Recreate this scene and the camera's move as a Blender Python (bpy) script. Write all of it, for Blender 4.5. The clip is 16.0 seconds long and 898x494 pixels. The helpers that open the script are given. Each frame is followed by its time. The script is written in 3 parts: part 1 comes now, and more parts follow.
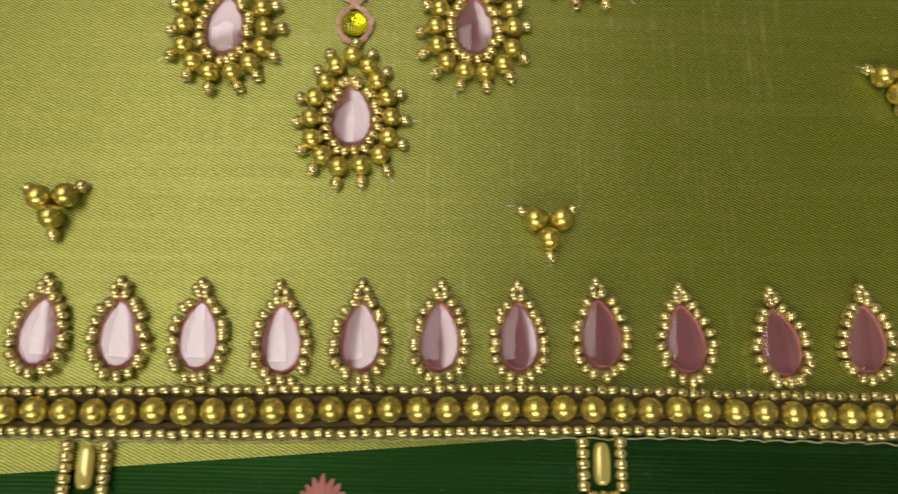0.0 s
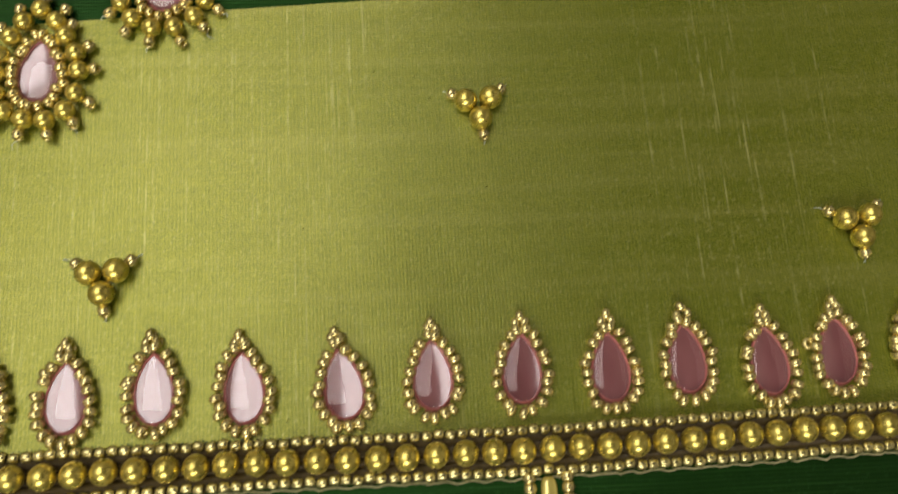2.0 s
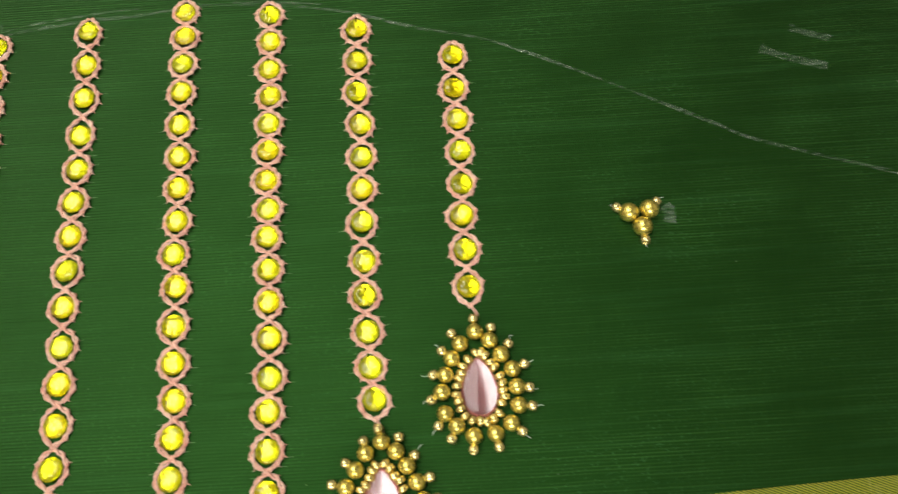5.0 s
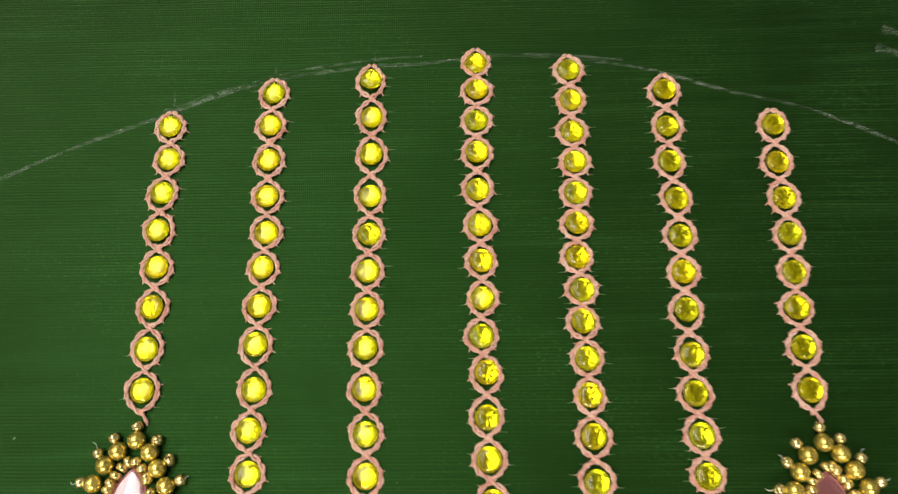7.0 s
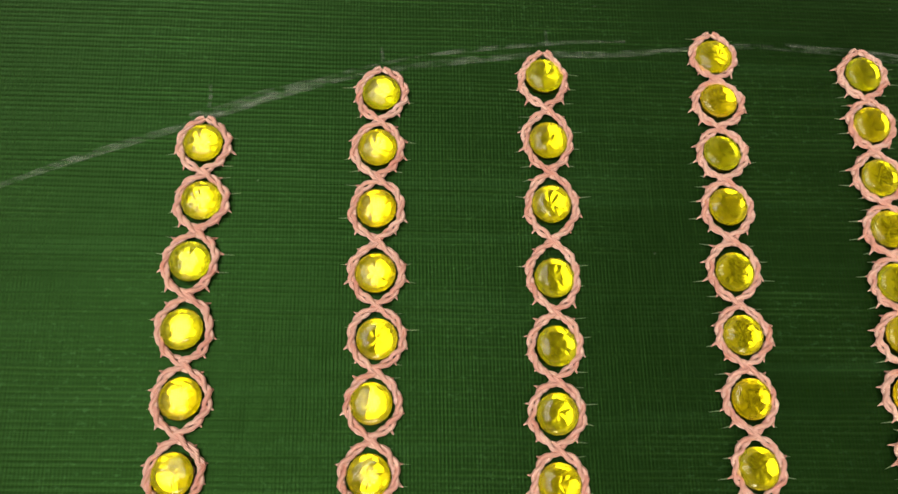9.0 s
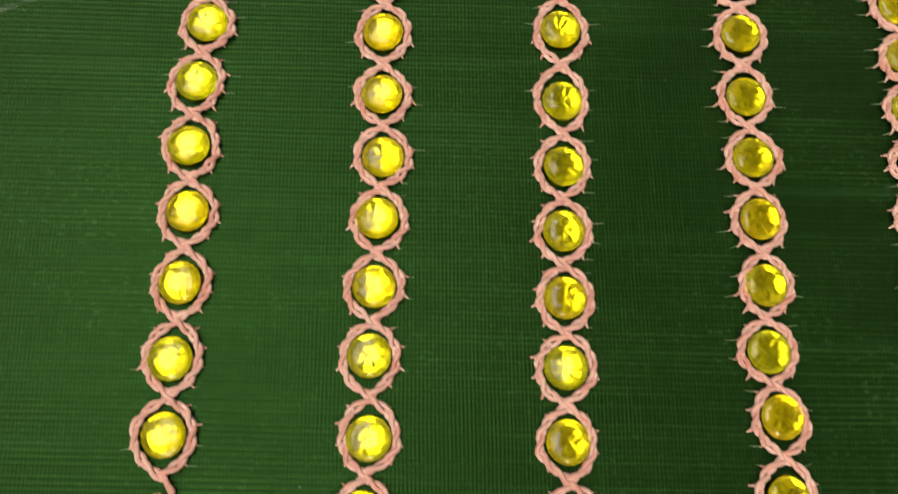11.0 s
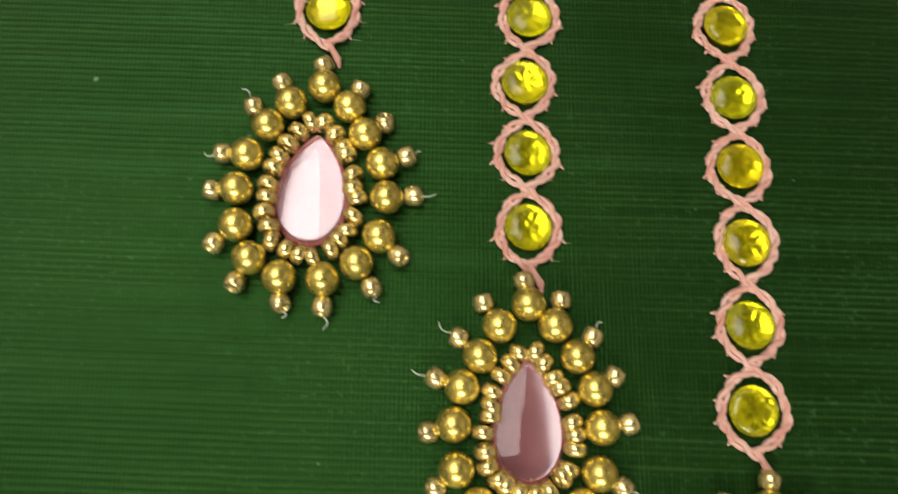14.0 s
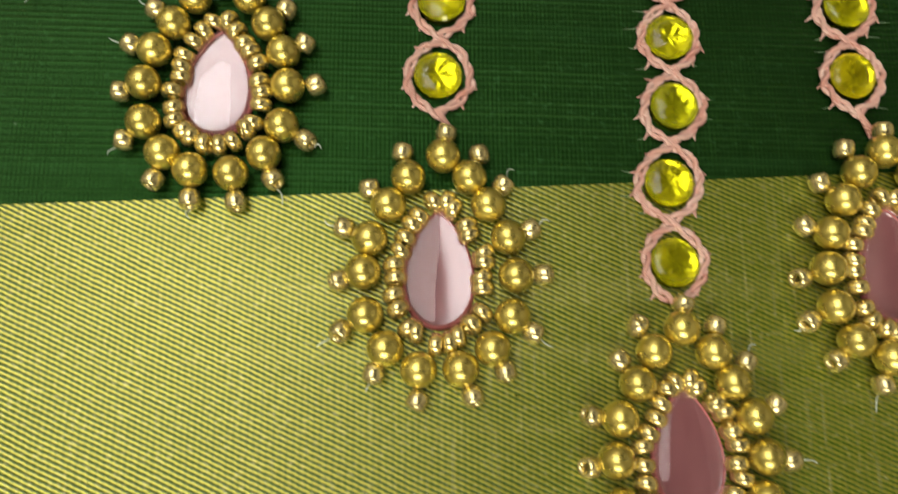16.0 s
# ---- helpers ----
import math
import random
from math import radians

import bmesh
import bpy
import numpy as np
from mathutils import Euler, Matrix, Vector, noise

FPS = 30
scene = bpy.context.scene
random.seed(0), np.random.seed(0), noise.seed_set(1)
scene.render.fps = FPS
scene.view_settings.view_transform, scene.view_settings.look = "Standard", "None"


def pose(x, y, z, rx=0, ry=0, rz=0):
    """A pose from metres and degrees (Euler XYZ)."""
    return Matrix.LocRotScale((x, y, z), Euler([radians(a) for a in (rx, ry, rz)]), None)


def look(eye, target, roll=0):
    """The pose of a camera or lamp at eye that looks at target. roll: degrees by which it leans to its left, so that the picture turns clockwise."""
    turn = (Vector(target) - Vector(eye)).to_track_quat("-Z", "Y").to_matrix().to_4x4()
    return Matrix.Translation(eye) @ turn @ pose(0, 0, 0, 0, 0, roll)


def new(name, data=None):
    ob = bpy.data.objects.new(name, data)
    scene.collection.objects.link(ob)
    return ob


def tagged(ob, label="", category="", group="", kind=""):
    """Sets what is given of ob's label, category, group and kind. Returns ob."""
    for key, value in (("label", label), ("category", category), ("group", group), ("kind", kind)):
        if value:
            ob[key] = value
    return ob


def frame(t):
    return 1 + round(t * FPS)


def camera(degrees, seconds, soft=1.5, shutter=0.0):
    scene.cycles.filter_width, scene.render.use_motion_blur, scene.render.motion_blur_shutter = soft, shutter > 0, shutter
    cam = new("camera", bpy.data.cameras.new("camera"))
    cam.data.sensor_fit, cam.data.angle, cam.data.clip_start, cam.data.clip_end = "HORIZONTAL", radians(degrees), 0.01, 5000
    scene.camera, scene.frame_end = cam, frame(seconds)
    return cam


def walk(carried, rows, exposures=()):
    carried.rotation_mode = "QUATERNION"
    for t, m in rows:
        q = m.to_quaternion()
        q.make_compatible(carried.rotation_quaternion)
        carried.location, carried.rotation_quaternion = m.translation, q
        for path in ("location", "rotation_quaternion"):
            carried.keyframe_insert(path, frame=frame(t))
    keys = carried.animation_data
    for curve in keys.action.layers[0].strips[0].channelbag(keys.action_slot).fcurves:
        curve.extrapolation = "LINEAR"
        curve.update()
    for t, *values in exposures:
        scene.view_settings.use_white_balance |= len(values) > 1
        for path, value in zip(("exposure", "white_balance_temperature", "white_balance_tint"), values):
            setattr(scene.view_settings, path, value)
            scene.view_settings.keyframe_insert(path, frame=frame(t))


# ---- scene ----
ROWS = [
    (0.0, 0.00983, -0.15809, 0.09905, 14.01, -1.73, 0.33),
    (0.5, 0.02308, -0.15639, 0.09766, 13.35, -2.32, -0.66),
    (1.0, 0.03693, -0.15554, 0.09693, 13.43, -1.97, -1.57),
    (1.5, 0.05331, -0.15372, 0.09853, 13.34, -2.32, -2.54),
    (1.9, 0.06149, -0.15415, 0.0991, 13.9, -2.95, -3.6),
    (2.0, 0.06259, -0.15265, 0.09923, 13.91, -3.02, -3.71),
    (2.1, 0.0646, -0.1506, 0.0995, 13.85, -2.8, -4.05),
    (2.4, 0.07415, -0.13926, 0.10184, 13.43, -1.61, -5.54),
    (2.5, 0.07552, -0.13403, 0.1037, 13.42, -1.72, -6.08),
    (3.0, 0.07754, -0.12128, 0.1097, 17.19, -1.4, -6.28),
    (3.5, 0.07724, -0.11366, 0.11252, 18.03, -1.36, -5.69),
    (4.0, 0.07061, -0.10087, 0.1192, 17.65, 0.47, -5.5),
    (4.5, 0.0576, -0.09332, 0.12372, 17.37, 1.43, -4.47),
    (4.7, 0.05221, -0.09154, 0.12363, 18.04, 0.95, -4.51),
    (6.8, 0.00109, -0.07294, 0.12167, 17.93, 1.92, -0.96),
    (7.0, -0.0033, -0.06922, 0.11834, 17.23, 1.33, -1.22),
    (7.5, -0.01475, -0.06011, 0.10325, 16.49, -0.36, -0.91),
    (8.0, -0.02257, -0.05045, 0.0871, 17.08, -1.84, -1.02),
    (8.5, -0.028, -0.04134, 0.07628, 16.31, -2.58, -0.66),
    (8.7, -0.03101, -0.0413, 0.07343, 16.45, -2.74, -0.63),
    (10.8, -0.03182, -0.05168, 0.06803, 13.94, -1.83, -0.08),
    (11.0, -0.03041, -0.05452, 0.06769, 14.0, -1.71, -0.02),
    (11.5, -0.02965, -0.06032, 0.06748, 13.36, -1.74, -0.03),
    (12.0, -0.03334, -0.06698, 0.06635, 13.33, -2.28, 0.03),
    (12.5, -0.03943, -0.07304, 0.06495, 12.09, -1.88, 0.65),
    (13.0, -0.04184, -0.07455, 0.06444, 11.58, -0.41, 0.36),
    (13.5, -0.04411, -0.08065, 0.06133, 13.79, 0.51, 0.89),
    (14.0, -0.04279, -0.08918, 0.05973, 13.99, -1.34, 0.8),
    (14.5, -0.03839, -0.09188, 0.05896, 9.73, -3.51, -0.27),
    (15.0, -0.03156, -0.10001, 0.05901, 12.54, -2.08, 0.31),
    (15.5, -0.02416, -0.10978, 0.05663, 15.2, -1.95, 0.34),
    (16.0, -0.02018, -0.11355, 0.05748, 12.91, -2.43, -0.09),
]
cam = camera(59.86, 16.0, soft=1.3, shutter=0.42)
walk(cam, [(t, pose(x, y, z, rx, ry, rz)) for t, x, y, z, rx, ry, rz in ROWS],
     exposures=[(0.0, -0.5, 6500, 10), (2.0, -0.45, 6500, 10), (2.6, 0.05, 6750, 8), (3.6, 0.3, 6750, 10), (4.7, 0.4, 6450, 8), (6.8, 0.15, 6550, 12), (8.0, 0.1, 6850, 18), (12.2, 0.1, 6750, 18), (13.0, 0.05, 6500, 14), (14.5, 0.05, 6500, 15), (16.0, -0.2, 6450, 10)])

# ---- light: two unseen sources added where reflections point, overhead left and south ----
world = bpy.data.worlds.new("world")
scene.world = world
world.use_nodes = True
sky = world.node_tree.nodes.new("ShaderNodeTexSky")
sky.sky_type, sky.sun_disc = "NISHITA", False
sky.sun_elevation, sky.sun_rotation = radians(35), radians(270)
back = world.node_tree.nodes["Background"]
back.inputs["Strength"].default_value = 0.08
world.node_tree.links.new(sky.outputs["Color"], back.inputs["Color"])


def area_lamp(name, m, width, height, watts, color):
    data = bpy.data.lights.new(name, "AREA")
    data.shape, data.size, data.size_y, data.energy, data.color = "RECTANGLE", width, height, watts, color
    ob = new(name, data)
    ob.matrix_world = m
    return ob


# Unseen overhead-left source, added; its east edge sets where reflections turn dark.
area_lamp("overhead_light", look((-0.89, 0.475, 2.62), (-0.89, 0.475, 0.0)), 1.62, 2.15, 50, (1.0, 0.95, 0.90))
# Unseen south source, added for the low highlights on beads and stones.
area_lamp("added_window_light", look((-0.15, -1.36, 1.1), (-0.15, 0.0, 1.1)), 0.96, 0.66, 22, (1.0, 0.95, 0.86))


# ---- materials ----
class Mat:
    """A small builder round one node material."""

    def __init__(self, name, color=(0.5, 0.5, 0.5), rough=0.5, metal=0.0, **more):
        self.m = bpy.data.materials.new(name)
        self.m.use_nodes = True
        self.t = self.m.node_tree
        self.b = self.t.nodes["Principled BSDF"]
        self.b.inputs["Base Color"].default_value = (*color, 1)
        self.b.inputs["Roughness"].default_value = rough
        self.b.inputs["Metallic"].default_value = metal
        for key, value in more.items():
            self.b.inputs[key.replace("_", " ")].default_value = value

    def node(self, kind, **sets):
        n = self.t.nodes.new("ShaderNode" + kind)
        for key, value in sets.items():
            if key == "operation":
                n.operation = value
            elif key == "data_type":
                n.data_type = value
            elif key == "blend_type":
                n.blend_type = value
            else:
                n.inputs[key].default_value = value
        return n

    def link(self, a, b):
        self.t.links.new(a, b)

    def math(self, op, a, b=0.0):
        n = self.node("Math", operation=op)
        for k, v in enumerate((a, b)):
            if isinstance(v, (int, float)):
                n.inputs[k].default_value = v
            else:
                self.link(v, n.inputs[k])
        return n.outputs[0]

    def position(self):
        return self.node("NewGeometry").outputs["Position"]

    def stripes(self, direction, period, wobble=None):
        """0..1 sine stripes across a direction in the plane, period in metres."""
        d = self.node("VectorMath", operation="DOT_PRODUCT")
        self.link(self.position(), d.inputs[0])
        d.inputs[1].default_value = direction
        v = d.outputs["Value"]
        if wobble is not None:
            v = self.math("ADD", v, wobble)
        v = self.math("MULTIPLY", v, 2 * math.pi / period)
        v = self.math("SINE", v)
        return self.math("ADD", self.math("MULTIPLY", v, 0.5), 0.5)

    def noise(self, scale, detail=3.0, stretch=(1, 1, 1)):
        mp = self.node("VectorMath", operation="MULTIPLY")
        self.link(self.position(), mp.inputs[0])
        mp.inputs[1].default_value = stretch
        n = self.node("TexNoise", Scale=scale, Detail=detail)
        self.link(mp.outputs[0], n.inputs["Vector"])
        return n.outputs["Fac"]

    def mix(self, fac, a, b):
        n = self.node("Mix", data_type="RGBA")
        for sock, v in ((n.inputs[0], fac), (n.inputs[6], a), (n.inputs[7], b)):
            if isinstance(v, tuple):
                sock.default_value = (*v, 1)
            elif isinstance(v, (int, float)):
                sock.default_value = v
            else:
                self.link(v, sock)
        return n.outputs[2]

    def span(self, v, lo, hi):
        n = self.node("MapRange")
        n.inputs["From Min"].default_value, n.inputs["From Max"].default_value = lo, hi
        self.link(v, n.inputs["Value"])
        return n.outputs["Result"]

    def bump(self, height, strength, distance):
        n = self.node("Bump", Strength=strength, Distance=distance)
        self.link(height, n.inputs["Height"])
        self.link(n.outputs["Normal"], self.b.inputs["Normal"])

    def to(self, v, name):
        self.link(v, self.b.inputs[name])


def green_silk():
    s = Mat("green_silk", rough=0.40, Specular_IOR_Level=0.5)
    s.b.inputs["Specular Tint"].default_value = (0.20, 0.72, 0.14, 1)
    wob = s.math("MULTIPLY", s.math("SUBTRACT", s.noise(60, 2), 0.5), 0.0004)
    weft = s.stripes((0.02, 1, 0), 0.00052, wob)
    warp = s.stripes((1, 0.01, 0), 0.00034, wob)
    yarn = s.span(s.noise(2100, 3, (0.012, 1, 1)), 0.25, 0.62)
    weft = s.math("MULTIPLY", weft, yarn)
    warp = s.math("MULTIPLY", warp, s.span(s.noise(1500, 3, (1, 0.12, 1)), 0.1, 0.75))
    patch = s.noise(38, 4)
    show = s.span(s.noise(75, 3, (0.6, 1, 1)), 0.35, 0.68)
    slub = s.span(s.noise(420, 2, (0.05, 1, 1)), 0.55, 0.75)
    glint = s.span(s.noise(2600, 2, (0.6, 1, 1)), 0.58, 0.8)
    base = s.mix(patch, (0.0044, 0.0168, 0.0028), (0.0084, 0.028, 0.0046))
    # Weft sheen painted as lighter green lines, showing in random patches.
    base = s.mix(s.math("MULTIPLY", s.math("MULTIPLY", weft, show), 0.42), base, (0.038, 0.108, 0.024))
    gap = s.math("MULTIPLY", s.math("SUBTRACT", 1.0, weft), s.math("SUBTRACT", 1.0, warp))
    base = s.mix(s.math("MULTIPLY", gap, 0.75), base, (0.0025, 0.009, 0.0015))
    base = s.mix(s.math("MULTIPLY", slub, 0.1), base, (0.045, 0.15, 0.045))
    # Sparkle of the silk, also put into the colour as pale dots.
    base = s.mix(s.math("MULTIPLY", s.math("MULTIPLY", glint, show), 0.35), base, (0.07, 0.20, 0.07))
    lint = s.span(s.noise(700, 1), 0.80, 0.86)
    base = s.mix(s.math("MULTIPLY", lint, 0.6), base, (0.35, 0.42, 0.32))
    s.to(base, "Base Color")
    s.to(s.math("ADD", s.math("MULTIPLY", s.noise(800, 2), 0.2), 0.31), "Roughness")
    s.bump(s.math("ADD", s.math("MULTIPLY", weft, 0.8), s.math("MULTIPLY", warp, 0.4)), 1.0, 0.00005)
    return s.m


def gold_weave():
    s = Mat("gold_weave", rough=0.3, metal=0.9)
    wob = s.math("MULTIPLY", s.math("SUBTRACT", s.noise(120, 2), 0.5), 0.0003)
    twill = s.stripes((0.42, 0.907, 0), 0.00036, wob)
    warp = s.stripes((1, 0, 0), 0.00047, wob)
    weft = s.stripes((0, 1, 0), 0.00040, wob)
    pick = s.span(s.noise(2100, 3, (0.02, 1, 1)), 0.25, 0.65)
    grain = s.math("ADD", s.math("MULTIPLY", twill, 0.76), s.math("ADD", s.math("MULTIPLY", warp, 0.2), s.math("MULTIPLY", s.math("MULTIPLY", weft, pick), 0.16)))
    face = s.span(grain, 0.32, 0.80)
    stretch = s.span(s.noise(26, 2, (1, 0.2, 1)), 0.45, 0.62)
    warp_glint = s.math("MULTIPLY", s.span(s.noise(2300, 3, (1, 0.010, 1)), 0.58, 0.72), stretch)
    warp_glint = s.math("MULTIPLY", warp_glint, s.span(s.noise(900, 2, (1, 0.35, 1)), 0.42, 0.62))
    wide = s.span(s.noise(420, 3, (0.03, 1, 1)), 0.50, 0.8)
    glint = s.span(s.noise(2400, 2), 0.55, 0.8)
    patch = s.noise(45, 4)
    thread = s.mix(patch, (0.40, 0.39, 0.045), (0.50, 0.475, 0.085))
    base = s.mix(face, (0.064, 0.112, 0.0012), thread)
    base = s.mix(s.math("MULTIPLY", wide, 0.22), base, (0.50, 0.46, 0.14))
    # Glints of the metal thread painted in as paler gold.
    base = s.mix(s.math("MULTIPLY", glint, 0.35), base, (0.72, 0.66, 0.28))
    # Upright glints along the warp threads, put into the colour as well.
    base = s.mix(s.math("MULTIPLY", warp_glint, 0.36), base, (0.85, 0.78, 0.36))
    s.to(s.math("ADD", s.math("MULTIPLY", face, 0.66), 0.1), "Metallic")
    s.to(base, "Base Color")
    s.to(s.math("ADD", s.math("MULTIPLY", s.noise(900, 2), 0.14), 0.24), "Roughness")
    s.bump(s.math("ADD", grain, s.math("MULTIPLY", s.math("ADD", glint, warp_glint), 0.3)), 0.8, 0.00004)
    return s.m


def bead_gold(name, color, rough, metal):
    s = Mat(name, color, rough, metal, Coat_Weight=0.5, Coat_Roughness=0.1)
    info = s.node("ObjectInfo").outputs["Random"]
    spot = s.noise(900, 3)
    tone = s.mix(info, color, tuple(c * 0.78 for c in color))
    s.to(s.mix(s.span(spot, 0.5, 0.8), tone, tuple(c * 0.7 for c in color)), "Base Color")
    s.to(s.math("ADD", s.math("MULTIPLY", s.noise(1500, 2), 0.12), rough - 0.05), "Roughness")
    s.bump(s.noise(1100, 2), 0.12, 0.00006)
    return s.m


def thread_mat(name, low, high):
    s = Mat(name, rough=0.42, Sheen_Weight=0.05)
    fibre = s.stripes((0.6, 0.8, 0), 0.00016, s.math("MULTIPLY", s.noise(400, 2), 0.0006))
    ply = s.node("NewGeometry").outputs["Random Per Island"]
    tone = s.math("ADD", s.math("MULTIPLY", fibre, 0.25), s.math("ADD", s.math("MULTIPLY", s.span(s.noise(700, 3), 0.3, 0.7), 0.35), s.math("MULTIPLY", ply, 0.4)))
    s.to(s.mix(tone, low, high), "Base Color")
    s.bump(fibre, 0.8, 0.00008)
    return s.m


def foil_mat():
    s = Mat("yellow_foil", rough=0.15, metal=0.86)
    info = s.node("ObjectInfo").outputs["Random"]
    s.to(s.mix(info, (0.74, 0.66, 0.015), (0.62, 0.65, 0.02)), "Base Color")
    return s.m


def crystal_mat():
    return Mat("yellow_crystal", (1.0, 0.97, 0.36), 0.03, 0.0, Transmission_Weight=1.0, IOR=1.42).m


def pink_foil_mat():
    s = Mat("pink_foil", rough=0.06, IOR=2.4)
    info = s.node("ObjectInfo").outputs["Random"]
    cloud = s.span(s.noise(420, 4, (1, 0.35, 1)), 0.3, 0.72)
    s.to(s.mix(s.math("MULTIPLY", s.math("ADD", info, cloud), 0.5), (0.155, 0.058, 0.060), (0.24, 0.105, 0.105)), "Base Color")
    s.to(s.math("ADD", s.math("MULTIPLY", s.noise(700, 3), 0.06), 0.07), "Roughness")
    s.bump(s.noise(300, 2), 0.05, 0.0001)
    return s.m


def plaster(name, low, high):
    s = Mat(name, rough=0.85)
    s.to(s.mix(s.noise(3, 5), low, high), "Base Color")
    s.bump(s.noise(60, 4), 0.2, 0.002)
    return s.m


GREEN, ZARI = green_silk(), gold_weave()
GOLD_BIG = bead_gold("gold_bead", (0.86, 0.70, 0.15), 0.27, 0.86)
GOLD_SMALL = bead_gold("gold_seed_bead", (0.90, 0.76, 0.32), 0.21, 0.82)
GOLD_ROSE = bead_gold("rose_gold_seed_bead", (0.92, 0.75, 0.28), 0.17, 0.85)
GOLD_TUBE = bead_gold("gold_tube_bead", (0.78, 0.68, 0.28), 0.22, 0.8)
# Dark tone holds the plies' shade, pale tone their highlights, both as colour.
PINK_THREAD = thread_mat("pink_thread", (0.66, 0.225, 0.15), (1.0, 0.75, 0.61))
CORAL_THREAD = thread_mat("coral_thread", (0.36, 0.10, 0.08), (0.74, 0.32, 0.26))
ROSE_THREAD = thread_mat("rose_thread", (0.40, 0.10, 0.09), (0.58, 0.20, 0.17))
OLIVE_THREAD = thread_mat("olive_thread", (0.035, 0.021, 0.004), (0.10, 0.064, 0.012))
COUCH_THREAD = thread_mat("couching_thread", (0.28, 0.24, 0.09), (0.62, 0.56, 0.30))
CRYSTAL, FOIL, PINK_FOIL = crystal_mat(), foil_mat(), pink_foil_mat()
PINK_GLASS = Mat("pink_glass", (1.0, 0.93, 0.93), 0.03, 0.0, Transmission_Weight=1.0, IOR=1.5).m
PULLED = thread_mat("pulled_thread", (0.07, 0.17, 0.06), (0.20, 0.30, 0.14))
CREAM_STONE = Mat("cream_stone", (0.72, 0.60, 0.16), 0.15, 0.4, Coat_Weight=1.0).m
NYLON = Mat("nylon_thread", (0.72, 0.80, 0.68), 0.3, 0.0, Transmission_Weight=0.4).m
WALL = plaster("wall_paint", (0.60, 0.55, 0.46), (0.68, 0.63, 0.53))
DARK = plaster("dark_ceiling", (0.050, 0.038, 0.028), (0.075, 0.056, 0.040))
FLOOR = plaster("floor_cement", (0.22, 0.20, 0.18), (0.30, 0.28, 0.25))
WHITE = plaster("white_enamel", (0.74, 0.74, 0.72), (0.80, 0.80, 0.78))


def chalk_mat():
    s = Mat("chalk", (0.42, 0.52, 0.40), 0.95)
    clear = s.node("BsdfTransparent")
    mixer = s.node("MixShader")
    dust = s.span(s.noise(1500, 3, (0.35, 1, 1)), 0.36, 0.75)
    s.link(s.math("MULTIPLY", s.math("MULTIPLY", dust, s.span(s.noise(45, 2), 0.2, 0.7)), 0.38), mixer.inputs[0])
    s.link(clear.outputs[0], mixer.inputs[1])
    s.link(s.b.outputs[0], mixer.inputs[2])
    s.link(mixer.outputs[0], s.t.nodes["Material Output"].inputs["Surface"])
    return s.m


CHALK = chalk_mat()
MM = 0.001


# ---- mesh helpers ----
def mesh_of(name, bm, material, smooth=True):
    me = bpy.data.meshes.new(name)
    bm.normal_update()
    bm.to_mesh(me)
    bm.free()
    me.materials.append(material)
    if smooth:
        me.polygons.foreach_set("use_smooth", [True] * len(me.polygons))
    return me


def part(name, data, material=None, parent=None, label="", m=None):
    """Links a bmesh or a finished mesh as one mesh object under a thing or a part."""
    me = mesh_of(name, data, material) if isinstance(data, bmesh.types.BMesh) else data
    ob = new(name, me)
    if parent is not None:
        ob.parent = parent
    if m is not None:
        ob.matrix_basis = m
    if label:
        ob["label"] = label
    return ob


def box(bm, x0, x1, y0, y1, z0, z1):
    made = bmesh.ops.create_cube(bm, size=1.0, matrix=Matrix.Translation(((x0 + x1) / 2, (y0 + y1) / 2, (z0 + z1) / 2))
                                 @ Matrix.Diagonal((x1 - x0, y1 - y0, z1 - z0, 1)))
    return made["verts"]


def tube(bm, points, radii, sides=6):
    """A tube of varying radius through points, closed at both ends."""
    pts = [Vector(p) for p in points]
    rings = []
    for k, p in enumerate(pts):
        d = (pts[min(k + 1, len(pts) - 1)] - pts[max(k - 1, 0)]).normalized()
        side = d.cross(Vector((0, 0, 1)))
        if side.length < 1e-6:
            side = Vector((1, 0, 0))
        side.normalize()
        up = side.cross(d)
        r = radii[k] if isinstance(radii, (list, tuple)) else radii
        rings.append([bm.verts.new(p + r * (math.cos(a) * side + math.sin(a) * up))
                      for a in (2 * math.pi * j / sides for j in range(sides))])
    for a, b in zip(rings, rings[1:]):
        for j in range(sides):
            bm.faces.new((a[j], a[(j + 1) % sides], b[(j + 1) % sides], b[j]))
    bm.faces.new(rings[0])
    bm.faces.new(list(reversed(rings[-1])))


def lathe(bm, profile, segs, closed=False):
    """Turns a profile of (radius, height) round z; closed joins its last ring to the first."""
    rings = [[bm.verts.new((r * math.cos(2 * math.pi * j / segs), r * math.sin(2 * math.pi * j / segs), h)) for j in range(segs)]
             for r, h in profile]
    pairs = list(zip(rings, rings[1:])) + ([(rings[-1], rings[0])] if closed else [])
    for a, b in pairs:
        for j in range(segs):
            bm.faces.new((a[j], a[(j + 1) % segs], b[(j + 1) % segs], b[j]))
    if not closed:
        bm.faces.new(list(reversed(rings[0])))
        bm.faces.new(rings[-1])


def lift(x, y):
    """Height of the gently uneven cloth, in metres."""
    return 0.00022 * noise.noise((x * 22, y * 30, 0.3)) + 0.00010 * noise.noise((x * 90, y * 90, 4.0))


